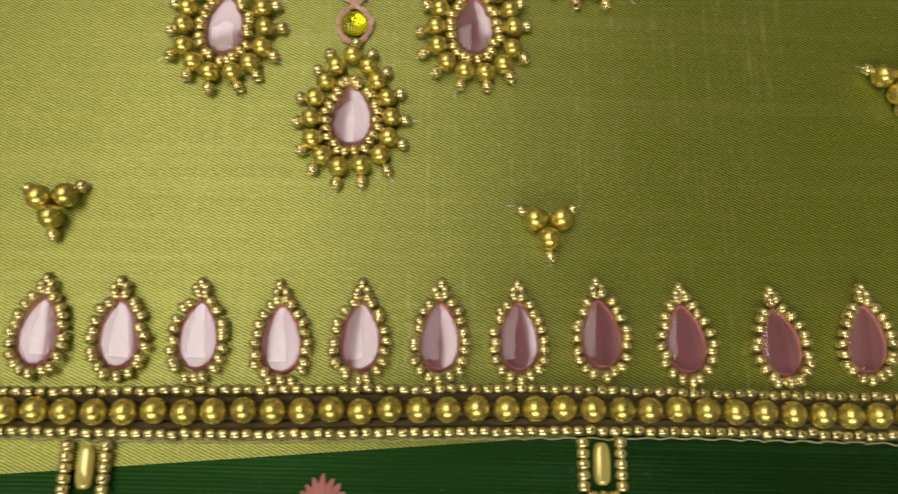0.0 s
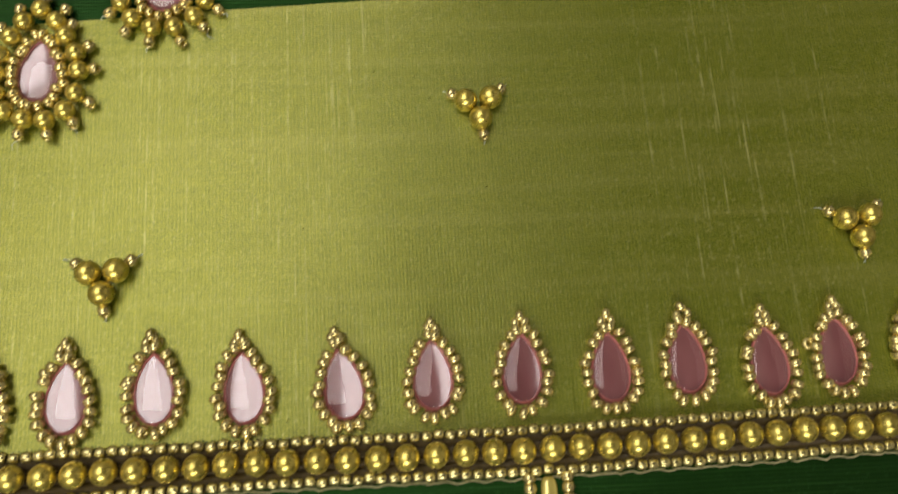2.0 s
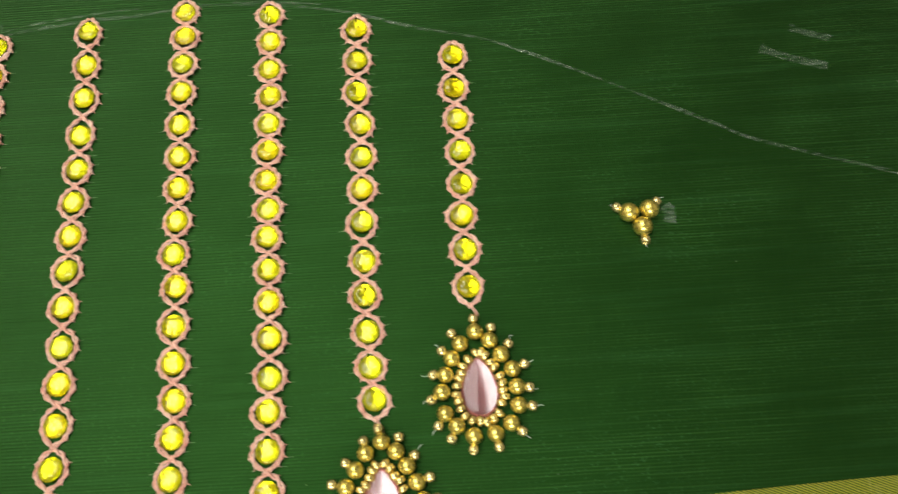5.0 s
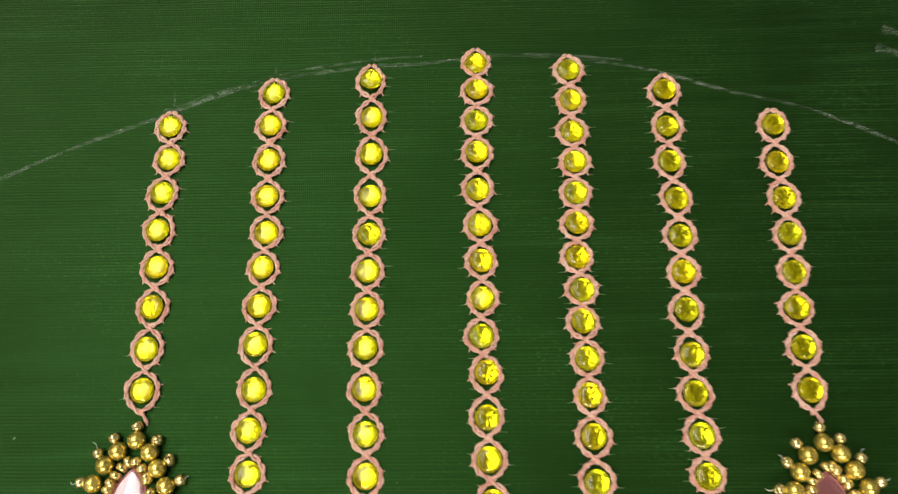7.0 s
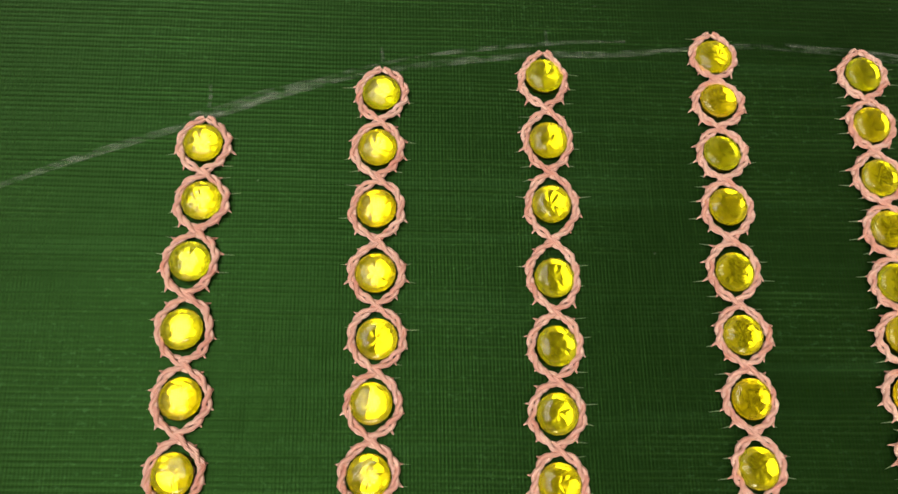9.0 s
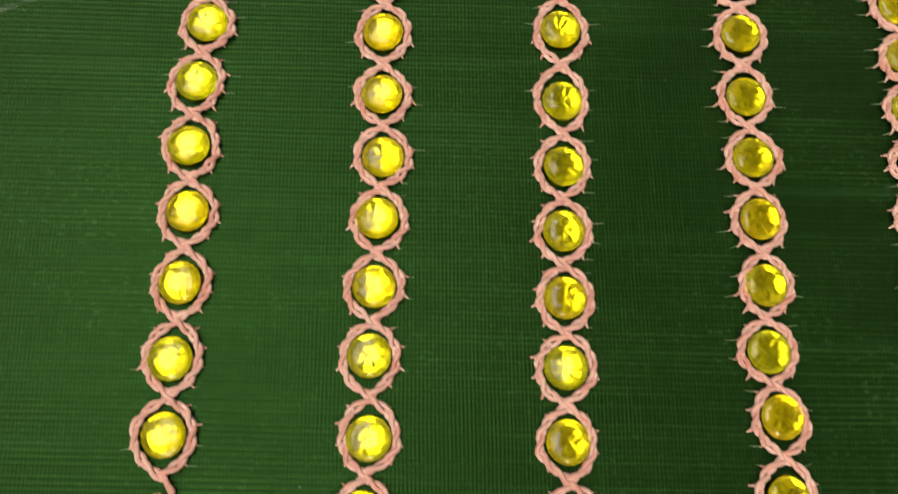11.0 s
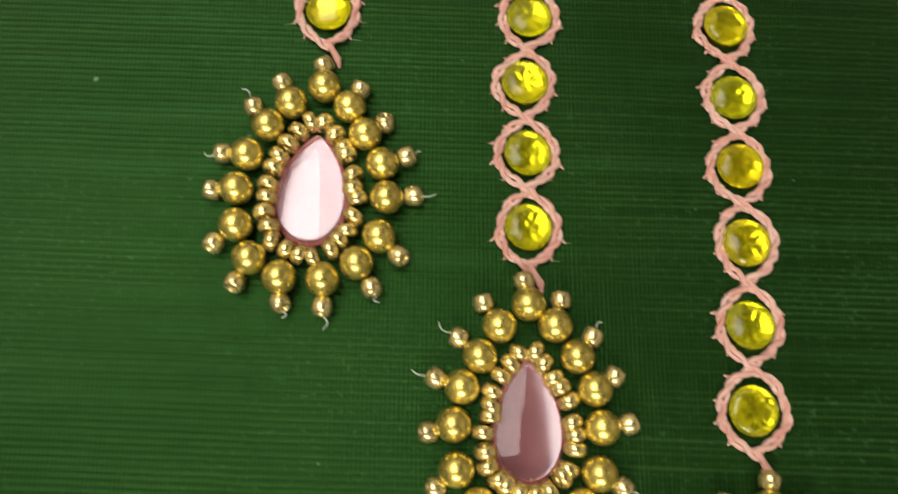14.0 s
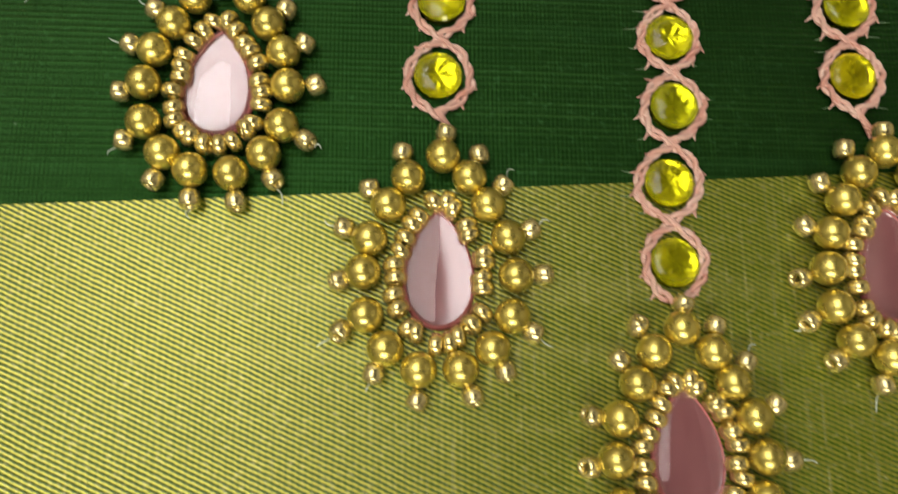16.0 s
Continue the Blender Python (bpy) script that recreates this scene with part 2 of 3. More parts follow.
# ---- cloth: one width of green silk with a woven gold border ----
def border_top(x):
    u = min(max(x / MM, -130), 190)
    return (-94.95 + 0.052 * u + 0.00003788 * u ** 2 - 0.00000133 * u ** 3) * MM


def border_low(x):
    return max(min(-159.3 + 0.07 * x / MM, -155.8), -166) * MM


def cloth(name, low, high, rows, material, label):
    xs = [-0.44 + 0.004 * k for k in range(266)]
    bm = bmesh.new()
    grid = []
    for x in xs:
        a, b = low(x), high(x)
        grid.append([bm.verts.new((x, a + (b - a) * j / rows, lift(x, a + (b - a) * j / rows))) for j in range(rows + 1)])
    for p, q in zip(grid, grid[1:]):
        for j in range(rows):
            bm.faces.new((p[j], q[j], q[j + 1], p[j + 1]))
    return tagged(part(name, bm, material), label, "fabric", kind="structure")


cloth("silk_fabric", border_top, lambda x: 0.45, 120, GREEN, "dark green woven silk fabric lying flat")
cloth("gold_border", border_low, border_top, 24, ZARI, "olive gold metallic woven border of the silk")
cloth("silk_fabric_edge", lambda x: -0.6, border_low, 100, GREEN, "dark green silk fabric below the gold border")

# ---- the unseen room that closes the place ----
def slab(name, label, material, *boxes):
    bm = bmesh.new()
    for b in boxes:
        box(bm, *b)
    return tagged(part(name, bm, material), label, name.split("_")[0], kind="structure")


slab("floor", "grey cement floor under the fabric", FLOOR, (-2.05, 1.85, -1.45, 1.8, -0.08, -0.0006))
# Added ceiling, kept dark so weave and stones reflect dark towards the right.
slab("ceiling", "unseen dark ceiling, added to darken reflections, with a wide opening", DARK, (-2.05, -1.7, -1.45, 1.8, 2.6, 2.7), (-0.08, 1.85, -1.45, 1.8, 2.6, 2.7),
     (-1.7, -0.08, -1.45, -0.6, 2.6, 2.7), (-1.7, -0.08, 1.55, 1.8, 2.6, 2.7))
# Walls are unseen too, toned light to brighten bead and stone rims.
slab("wall_east", "plain painted wall", WALL, (1.7, 1.85, -1.30, 1.65, -0.0006, 2.6))
slab("wall_west", "plain painted wall", WALL, (-2.05, -1.9, -1.30, 1.65, -0.0006, 2.6))
slab("wall_north", "plain painted wall", WALL, (-2.05, 1.85, 1.65, 1.8, -0.0006, 2.6))
slab("wall_south", "plain painted wall with an opening for the added window", WALL, (-2.05, -0.65, -1.45, -1.30, -0.0006, 2.6), (0.35, 1.85, -1.45, -1.30, -0.0006, 2.6),
     (-0.65, 0.35, -1.45, -1.30, -0.0006, 0.75), (-0.65, 0.35, -1.45, -1.30, 1.45, 2.6))
# Window frame is made up to hold the added south light.
window = tagged(new("added_window_1"), "unseen white window, added where the bead highlights point", "window", kind="structure")
for name, *sides in (("window_frame", -0.648, -0.63, 0.752, 1.448), ("window_frame", 0.33, 0.348, 0.752, 1.448),
                     ("window_frame", -0.63, 0.33, 1.43, 1.448), ("window_sill", -0.63, 0.33, 0.752, 0.77)):
    bm = bmesh.new()
    box(bm, sides[0], sides[1], -1.40, -1.30, sides[2], sides[3])
    bmesh.ops.bevel(bm, geom=bm.edges[:], offset=0.002, segments=1, affect="EDGES")
    part(name, bm, WHITE, window)


# ---- shared bead and stone meshes ----
def pearl(r, material, name):
    bm = bmesh.new()
    bmesh.ops.create_uvsphere(bm, u_segments=20, v_segments=12, radius=r)
    return mesh_of(name, bm, material)


def seed(r, length, hole, material, name, segs=14):
    """A glass seed bead: a rounded ring with a hole along z."""
    h, w, n = length / 2, (r - hole) / 2, 10
    prof = []
    for k in range(n):
        a = 2 * math.pi * k / n
        c, s = math.cos(a), math.sin(a)
        prof.append(((r + hole) / 2 + w * math.copysign(abs(c) ** 0.95, c), h * math.copysign(abs(s) ** 0.95, s)))
    bm = bmesh.new()
    lathe(bm, prof, segs, closed=True)
    return mesh_of(name, bm, material)


def drop_outline(a, b, n, blunt=0.55):
    """Points of a teardrop whose tip points to +y, half width a, half length b."""
    raw = []
    for k in range(n):
        t = 2 * math.pi * k / n
        raw.append((math.sin(t) * abs(math.sin(t / 2)) ** blunt, math.cos(t)))
    top = max(x for x, y in raw)
    return [(a * x / top, b * y) for x, y in raw]


def drop_stone(a, b, rim, dome):
    """A clear pear-shaped glass cabochon: a steep rim and a low dome, its foot on z = 0."""
    bm = bmesh.new()
    n = 48
    out = drop_outline(a, b, n)
    rings = [[bm.verts.new((x * 0.98, y * 0.98, 0)) for x, y in out]]
    for f, z in ((1.0, 0.1 * rim), (1.0, 0.80 * rim), (0.996, 0.93 * rim), (0.988, 0.98 * rim)) + tuple((f, rim + dome * (1 - f * f)) for f in (0.975, 0.96, 0.93, 0.87, 0.78, 0.66, 0.52, 0.36, 0.18)):
        rings.append([bm.verts.new((x * f, (y + 0.12 * b) * f - 0.12 * b, z)) for x, y in out])
    tip = bm.verts.new((0, -0.12 * b, rim + dome))
    for p, q in zip(rings, rings[1:]):
        for j in range(n):
            bm.faces.new((p[j], q[j], q[(j + 1) % n], p[(j + 1) % n]))
    for j in range(n):
        bm.faces.new((rings[-1][j], tip, rings[-1][(j + 1) % n]))
    bm.faces.new(rings[0])
    bmesh.ops.recalc_face_normals(bm, faces=bm.faces[:])
    return mesh_of("stone", bm, PINK_GLASS)


def drop_foil(a, b, rim):
    """The pearly pink backing just inside a pear-shaped stone."""
    bm = bmesh.new()
    out = drop_outline(a, b, 40)
    rings = [[bm.verts.new((x * f, (y + 0.12 * b) * f - 0.12 * b, 0.1 * rim)) for x, y in out] for f in (0.995, 0.9, 0.5)]
    mid = bm.verts.new((0, -0.12 * b, 0.1 * rim))
    for p, q in zip(rings, rings[1:]):
        for j in range(40):
            bm.faces.new((p[(j + 1) % 40], q[(j + 1) % 40], q[j], p[j]))
    for j in range(40):
        bm.faces.new((rings[-1][(j + 1) % 40], mid, rings[-1][j]))
    bmesh.ops.recalc_face_normals(bm, faces=bm.faces[:])
    return mesh_of("foil", bm, PINK_FOIL)


def pear_stone(parent, pair, label):
    """The glass with its backing, under a motif."""
    gem = part("stone", pair[0], None, parent, label, Matrix.Translation((0, 0, 0.15 * MM)))
    gem.visible_shadow = False
    part("foil", pair[1], None, gem, "pearly pink foil backing")
    return gem


def drop_cord(a, b, r):
    """A rose thread laid round the foot of a pear-shaped stone."""
    bm = bmesh.new()
    out = drop_outline(a, b, 36)
    tube(bm, [(x, y, r * 0.9) for x, y in out + out[:1]], r, 6)
    return mesh_of("cord", bm, ROSE_THREAD)


def round_stone(r, turn):
    """A clear round brilliant: girdle, two rings of facets and a table."""
    bm = bmesh.new()
    n = 14
    levels = [(1.0, 0.0, 0), (1.0, 0.22, 0), (0.88, 0.39, 0.5), (0.70, 0.47, 0), (0.44, 0.52, 0.5)]
    rings = [[bm.verts.new((r * f * math.cos(2 * math.pi * (j + o) / n + turn), r * f * math.sin(2 * math.pi * (j + o) / n + turn), r * h))
              for j in range(n)] for f, h, o in levels]
    for i, (p, q) in enumerate(zip(rings, rings[1:])):
        shift = levels[i + 1][2] - levels[i][2]
        for j in range(n):
            k = (j + 1) % n
            if shift == 0:
                bm.faces.new((p[j], p[k], q[k], q[j]))
            elif shift > 0:
                bm.faces.new((p[j], p[k], q[j]))
                bm.faces.new((p[k], q[k], q[j]))
            else:
                bm.faces.new((p[j], p[k], q[k]))
                bm.faces.new((p[j], q[k], q[j]))
    bm.faces.new(list(reversed(rings[0])))
    bm.faces.new(rings[-1])
    return mesh_of("rhinestone", bm, CRYSTAL, smooth=False)


def foil_back(r, turn, uneven):
    """The shallow faceted foil cup inside a stone."""
    bm = bmesh.new()
    n = 16
    cut = random.Random(uneven)
    rings = []
    for k, (f, h, jig) in enumerate(((0.97, 0.26, 0.0), (0.86, 0.11, 0.020), (0.68, 0.07, 0.014), (0.42, 0.048, 0.011), (0.2, 0.036, 0.005))):
        rings.append([bm.verts.new((r * f * math.cos(2 * math.pi * (j + k / 2) / n + turn), r * f * math.sin(2 * math.pi * (j + k / 2) / n + turn),
                                    r * (h + cut.uniform(-jig, jig)))) for j in range(n)])
    tip = bm.verts.new((r * cut.uniform(-0.05, 0.05), r * cut.uniform(-0.05, 0.05), r * 0.028))
    for p, q in zip(rings, rings[1:]):
        for j in range(n):
            k = (j + 1) % n
            bm.faces.new((p[j], p[k], q[j]))
            bm.faces.new((q[j], p[k], q[k]))
    for j in range(n):
        bm.faces.new((rings[-1][j], rings[-1][(j + 1) % n], tip))
    return mesh_of("foil", bm, FOIL, smooth=False)


BIG = pearl(1.34 * MM, GOLD_BIG, "bead")
MEDIUM = pearl(1.62 * MM, GOLD_BIG, "bead")
TRIM = pearl(1.62 * MM, GOLD_BIG, "bead")
SEED = seed(0.84 * MM, 1.25 * MM, 0.24 * MM, GOLD_SMALL, "seed_bead")
RING_SEED = seed(0.92 * MM, 1.05 * MM, 0.24 * MM, GOLD_ROSE, "seed_bead")
TIP = seed(0.84 * MM, 1.40 * MM, 0.24 * MM, GOLD_SMALL, "seed_bead")
TINY = seed(0.88 * MM, 1.04 * MM, 0.20 * MM, GOLD_SMALL, "seed_bead")
DROP = drop_stone(2.66 * MM, 4.4 * MM, 0.95 * MM, 0.34 * MM), drop_foil(2.66 * MM, 4.4 * MM, 0.95 * MM)
CORD = drop_cord(2.74 * MM, 4.5 * MM, 0.2 * MM)
DROP_SLIM = drop_stone(2.46 * MM, 4.25 * MM, 0.95 * MM, 0.32 * MM), drop_foil(2.46 * MM, 4.25 * MM, 0.95 * MM)
CORD_SLIM = drop_cord(2.54 * MM, 4.35 * MM, 0.2 * MM)
STONES = [(round_stone(1.98 * MM, 0.13 * k), foil_back(1.98 * MM, 0.2 * k, k)) for k in range(9)]
rng = random.Random(7)


def at(x, y, z, axis=None, spin=0.0):
    """A pose whose z axis lies along axis."""
    m = Matrix.Translation((x, y, z))
    if axis is not None:
        m = m @ Vector(axis).to_track_quat("Z", "Y").to_matrix().to_4x4()
    return m @ Matrix.Rotation(spin, 4, "Z")


def thing(name, x, y, label, category, group, turn=0.0):
    e = new(name)
    e.empty_display_size = 0.002
    e.matrix_basis = Matrix.Translation((x * MM, y * MM, lift(x * MM, y * MM))) @ Matrix.Rotation(turn, 4, "Z")
    return tagged(e, label, category, group)


def seed_ring(parent, a, b, count, data, r):
    """Seed beads threaded round a teardrop, their holes along the outline."""
    out = drop_outline(a, b, 240)
    run = [0.0]
    for p, q in zip(out, out[1:] + out[:1]):
        run.append(run[-1] + math.dist(p, q))
    for k in range(count):
        want = run[-1] * (k + 0.5 + rng.uniform(-0.13, 0.13)) / count
        i = max(j for j in range(240) if run[j] <= want)
        (x0, y0), (x1, y1) = out[i - 1], out[(i + 1) % 240]
        x, y = out[i]
        part("seed_bead", data, None, parent, m=at(x * 1.02 + rng.gauss(0, 0.14) * MM, y * 1.02 + rng.gauss(0, 0.14) * MM, r * rng.uniform(0.94, 1.15),
                                                  Matrix.Rotation(rng.gauss(0, 0.22), 3, "Z") @ Vector((x1 - x0, y1 - y0, rng.uniform(-0.35, 0.35) * math.dist((x0, y0), (x1, y1))))))


# half of the pendant's outer ring of beads, from the tip round to the foot, in millimetres
RING = [(2.55, 7.5), (4.25, 5.1), (5.85, 2.4), (6.45, -0.5), (6.1, -3.8), (4.5, -6.4), (1.75, -7.95)]


def pendant(x, y, turn=0.0, wide=0.9):
    e = thing("beaded_pendant", x, y, "pink pear-shaped stone ringed by gold beads, sewn on the fabric", "pendant motif", "pendants below the stone chains", turn)
    full = wide > 0.92
    pear_stone(e, DROP if full else DROP_SLIM, "glossy pale pink pear-shaped cabochon")
    part("cord", CORD if full else CORD_SLIM, None, e, "rose thread round the stone")
    seed_ring(e, (3.48 if full else 3.24) * MM, (5.5 if full else 5.25) * MM, 24, RING_SEED, 0.92 * MM)
    spots = [(0.15, 9.2)] + [(s * px, py) for px, py in RING for s in (-1, 1)]
    for px, py in spots:
        px, py = px * wide * 0.97 + rng.gauss(0, 0.09), py * 0.935 + rng.gauss(0, 0.09)
        part("bead", BIG, None, e, m=at(px * MM, py * MM, 1.29 * MM, (rng.gauss(0, 1), rng.gauss(0, 1), 0.4)))
        d = Vector((px, py - 0.6 + 0.14 * px, 0)).normalized()
        if py > 8.2:
            d = Vector((0.05, 1, 0))
        d = Matrix.Rotation(rng.gauss(0, 0.16), 3, "Z") @ d
        far = 2.0 + rng.uniform(-0.15, 0.2)
        q = Vector((px, py, 0)) + far * d
        part("seed_bead", TIP, None, e, m=at(q.x * MM, q.y * MM, 0.84 * MM, (d.x + rng.gauss(0, 0.3), d.y + rng.gauss(0, 0.3), rng.uniform(0.0, 0.55))))
        if rng.random() < 0.4 and py < 6:
            bm = bmesh.new()
            n = Vector((-d.y, d.x, 0)) * rng.uniform(-0.5, 0.5)
            length = rng.uniform(0.5, 1.4)
            pts = [(q + d * (0.7 + length * u) + n * math.sin(3 * u)) * MM + Vector((0, 0, (0.35 + 0.5 * math.sin(2.6 * u)) * MM)) for u in (0, .25, .5, .75, 1)]
            tube(bm, pts, [0.07 * MM, 0.07 * MM, 0.06 * MM, 0.06 * MM, 0.03 * MM], 5)
            part("thread_tail", bm, NYLON, e, "loose pale nylon thread end")
    return e


def stitches(bm, points, out_sign, width=0.46, r=0.215):
    """Chain stitches of two-ply thread along points, with a short holding stitch at each joint."""
    for k, (p, q) in enumerate(zip(points, points[1:])):
        p, q = Vector((*p, 0)), Vector((*q, 0))
        d = (q - p).normalized()
        n = Vector((-d.y, d.x, 0))
        p, q = p - d * 0.18, q + d * 0.22
        start = rng.uniform(-0.5, 0.3)
        for s in (0, math.pi):
            pts, rad = [], []
            for j in range(9):
                u = j / 8
                env = math.sin(math.pi * min(max(u, 0.06), 0.94)) ** 0.6
                a = start + s + u * 3.5
                w = p.lerp(q, u) + n * width * env * math.cos(a) * 0.75
                pts.append(Vector((w.x, w.y, 0.36 + 0.14 * env + 0.14 * env * math.sin(a))) * MM)
                rad.append(r * MM * (0.7 + 0.4 * env))
            tube(bm, pts, rad, 6)
        if k:
            o = n * out_sign
            spike = rng.uniform(0.35, 0.85)
            tube(bm, [(p + o * 0.1 + Vector((0, 0, 0.42))) * MM, (p + o * spike * 0.6 + Vector((0, 0, 0.28))) * MM,
                      (p + o * spike + Vector((0, 0, 0.02))) * MM], [0.22 * MM, 0.13 * MM, 0.04 * MM], 5)
            if rng.random() < 0.45:
                continue
            made = len(bm.faces)
            a, b = p + o * spike * 0.8, p + o * spike + Vector((out_sign * rng.uniform(0.3, 1.1), rng.gauss(0, 0.08), 0))
            tube(bm, [(a + Vector((0, 0, 0.07))) * MM, (a.lerp(b, 0.5) + Vector((0, 0, 0.05))) * MM, (b + Vector((0, 0, 0.03))) * MM],
                 [0.08 * MM, 0.055 * MM, 0.02 * MM], 4)
            bm.faces.ensure_lookup_table()
            for f in bm.faces[made:]:
                f.material_index = 1


def stone_chain(spots):
    """A hanging chain of round stones, each held between two interlacing threads."""
    n = len(spots)
    xs, ys = [p[0] for p in spots], [p[1] for p in spots]
    e = thing("stone_chain", xs[0], ys[0], "chain of yellow round rhinestones between interlaced pink threads", "embroidery chain", "stone chains")
    ox, oy = xs[0], ys[0]
    ends = [ys[0] + 2.75] + [(a + b) / 2 for a, b in zip(ys, ys[1:])] + [ys[-1] - 3.3]
    mids = [xs[0]] + [(a + b) / 2 for a, b in zip(xs, xs[1:])] + [xs[-1]]
    for k in range(n):
        crystal, foil = STONES[rng.randrange(9)]
        gem = part("rhinestone", crystal, None, e, m=pose((xs[k] - ox) * MM, (ys[k] - oy) * MM, 0.20 * MM, rng.gauss(0, 2.5), rng.gauss(0, 2.5), rng.uniform(0, 360)))
        gem.visible_shadow = False
        part("foil", foil, None, gem, "bright yellow foil backing", Matrix.Translation((0, 0, 0.02 * MM)))
        for s in (-1, 1):
            bm = bmesh.new()
            wide = 2.38 + rng.gauss(0, 0.1)
            pts = []
            top, low = ends[k], ends[k + 1]
            for u in (0, 0.17, 0.38, 0.62, 0.83, 1.0):
                swell = math.sin(math.pi * u) ** 0.72 if 0 < u < 1 else 0.0
                cx = mids[k] + (mids[k + 1] - mids[k]) * u
                cx += (xs[k] - (mids[k] + mids[k + 1]) / 2) * math.sin(math.pi * u)
                cross = -0.16 if u in (0, 1.0) else 0
                if k == 0 and u == 0:
                    cross = 0.25
                pts.append((cx + s * (wide * swell + cross) - ox + rng.gauss(0, 0.07), top + (low - top) * u - oy + rng.gauss(0, 0.06)))
            stitches(bm, pts, 1 if s > 0 else -1)
            loop = part("thread_loop", bm, PINK_THREAD, e, "dusty pink chain-stitched thread")
            loop.data.materials.append(PULLED)
    bm = bmesh.new()
    fx, fy = mids[-1] - ox, ends[-1] - oy
    tube(bm, [Vector((fx + 0.1, fy + 0.5, 0.5)) * MM, Vector((fx + 0.45, fy - 0.4, 0.55)) * MM, Vector((fx + 0.95, fy - 1.2, 0.4)) * MM, Vector((fx + 1.1, fy - 1.9, 0.15)) * MM],
         [0.2 * MM, 0.26 * MM, 0.34 * MM, 0.1 * MM], 7)
    part("thread_end", bm, PINK_THREAD, e, "knotted end of pink thread")
    return e


def bead_cluster(x, y, turn=0.0):
    e = thing("bead_cluster", x, y, "three gold beads with small tip beads in a triangle", "bead cluster", "scattered bead clusters", turn)
    for px, py, dx, dy in ((-1.72, 0.6, -0.86, 0.7), (1.72, 0.75, 0.86, 0.72), (0.05, -2.1, 0.08, -1)):
        part("bead", MEDIUM, None, e, m=at(px * MM, py * MM, 1.56 * MM, (rng.gauss(0, 1), rng.gauss(0, 1), 0.4)))
        q = Vector((px, py, 0)) + 2.15 * Vector((dx, dy, 0)).normalized()
        part("seed_bead", TIP, None, e, m=at(q.x * MM, q.y * MM, 0.84 * MM, (dx + rng.gauss(0, 0.2), dy, 0.3)))
        w = q + 1.2 * Vector((dx, dy, 0)).normalized()
        bm = bmesh.new()
        tube(bm, [Vector((q.x, q.y, 0.5)) * MM, Vector((w.x, w.y, 0.3)) * MM, Vector((w.x + rng.gauss(0, 0.3), w.y + 0.1, 0.1)) * MM], 0.06 * MM, 5)
        part("thread_tail", bm, NYLON, e)
    return e


def row_drop(x, y, turn=0.0):
    e = thing("drop_motif", x, y, "pink pear-shaped stone edged with small gold beads above the bead trim", "drop motif", "row of drop motifs", turn)
    pear_stone(e, ROW_STONE, "glossy mauve pink pear-shaped cabochon")
    part("cord", ROW_CORD, None, e, "rose thread round the stone")
    seed_ring(e, 3.18 * MM, 5.25 * MM, 21, TINY, 0.88 * MM)
    for px, py in ((0.0, 6.6), (-0.55, 5.7), (0.6, 5.75)):
        part("seed_bead", TINY, None, e, m=at((px + rng.gauss(0, 0.1)) * MM, (py + rng.gauss(0, 0.1)) * MM, 0.7 * MM, (1, rng.gauss(0, 0.4), 0.3)))
    return e


def baguette(x, y):
    e = thing("square_motif", x, y, "cream rectangular stone between two ladders of gold beads", "stone motif", "rectangular motifs below the trim")
    bm = bmesh.new()
    n, rings = 32, []
    for f, h in ((0.94, 0.05), (1.0, 0.55), (0.93, 1.0), (0.78, 1.25), (0.5, 1.4)):
        ring = []
        for j in range(n):
            c, w = math.cos(2 * math.pi * j / n), math.sin(2 * math.pi * j / n)
            ring.append(bm.verts.new((1.05 * f * math.copysign(abs(c) ** 0.6, c) * MM, (2.6 - 1.05 * (1 - f)) * math.copysign(abs(w) ** 0.6, w) * MM, h * MM)))
        rings.append(ring)
    for p, q in zip(rings, rings[1:]):
        for j in range(n):
            bm.faces.new((p[j], p[(j + 1) % n], q[(j + 1) % n], q[j]))
    bm.faces.new(list(reversed(rings[0])))
    bm.faces.new(rings[-1])
    part("stone", bm, CREAM_STONE, e, "cream yellow rectangular glass stone")
    for s in (-1, 1):
        for k in range(5):
            part("seed_bead", SEED, None, e, m=at(s * 2.35 * MM, (2.5 - 1.28 * k) * MM, 0.84 * MM, (rng.gauss(0, 0.15), 1, 0)))
    for k in range(3):
        part("seed_bead", SEED, None, e, m=at((k - 1) * 1.3 * MM, -3.9 * MM, 0.86 * MM, (1, 0, 0)))
    return e


def thread_flower(x, y):
    """The tip of a pink satin-stitched flower below the trim."""
    e = thing("thread_flower", x, y, "pink satin-stitched thread flower on green silk", "embroidered flower", "pink thread flowers")
    for k in range(7):
        a = math.pi * (0.5 + (k - 3) * 0.09)
        bm = bmesh.new()
        d, n = Vector((math.cos(a), math.sin(a), 0)), Vector((-math.sin(a), math.cos(a), 0))
        for j in range(-2, 3):
            length = 4.3 - 0.25 * abs(k - 3) - 0.15 * abs(j) + rng.gauss(0, 0.08)
            pts = [(d * length * u + n * j * 0.26 * math.sin(math.pi * min(u + 0.12, 0.9))) * MM + Vector((0, 0, (0.25 + 0.25 * math.sin(math.pi * u)) * MM)) for u in (0.1, 0.4, 0.7, 1.0)]
            tube(bm, pts, [0.2 * MM, 0.26 * MM, 0.26 * MM, 0.14 * MM], 5)
        part("petal", bm, CORAL_THREAD, e)
    return e


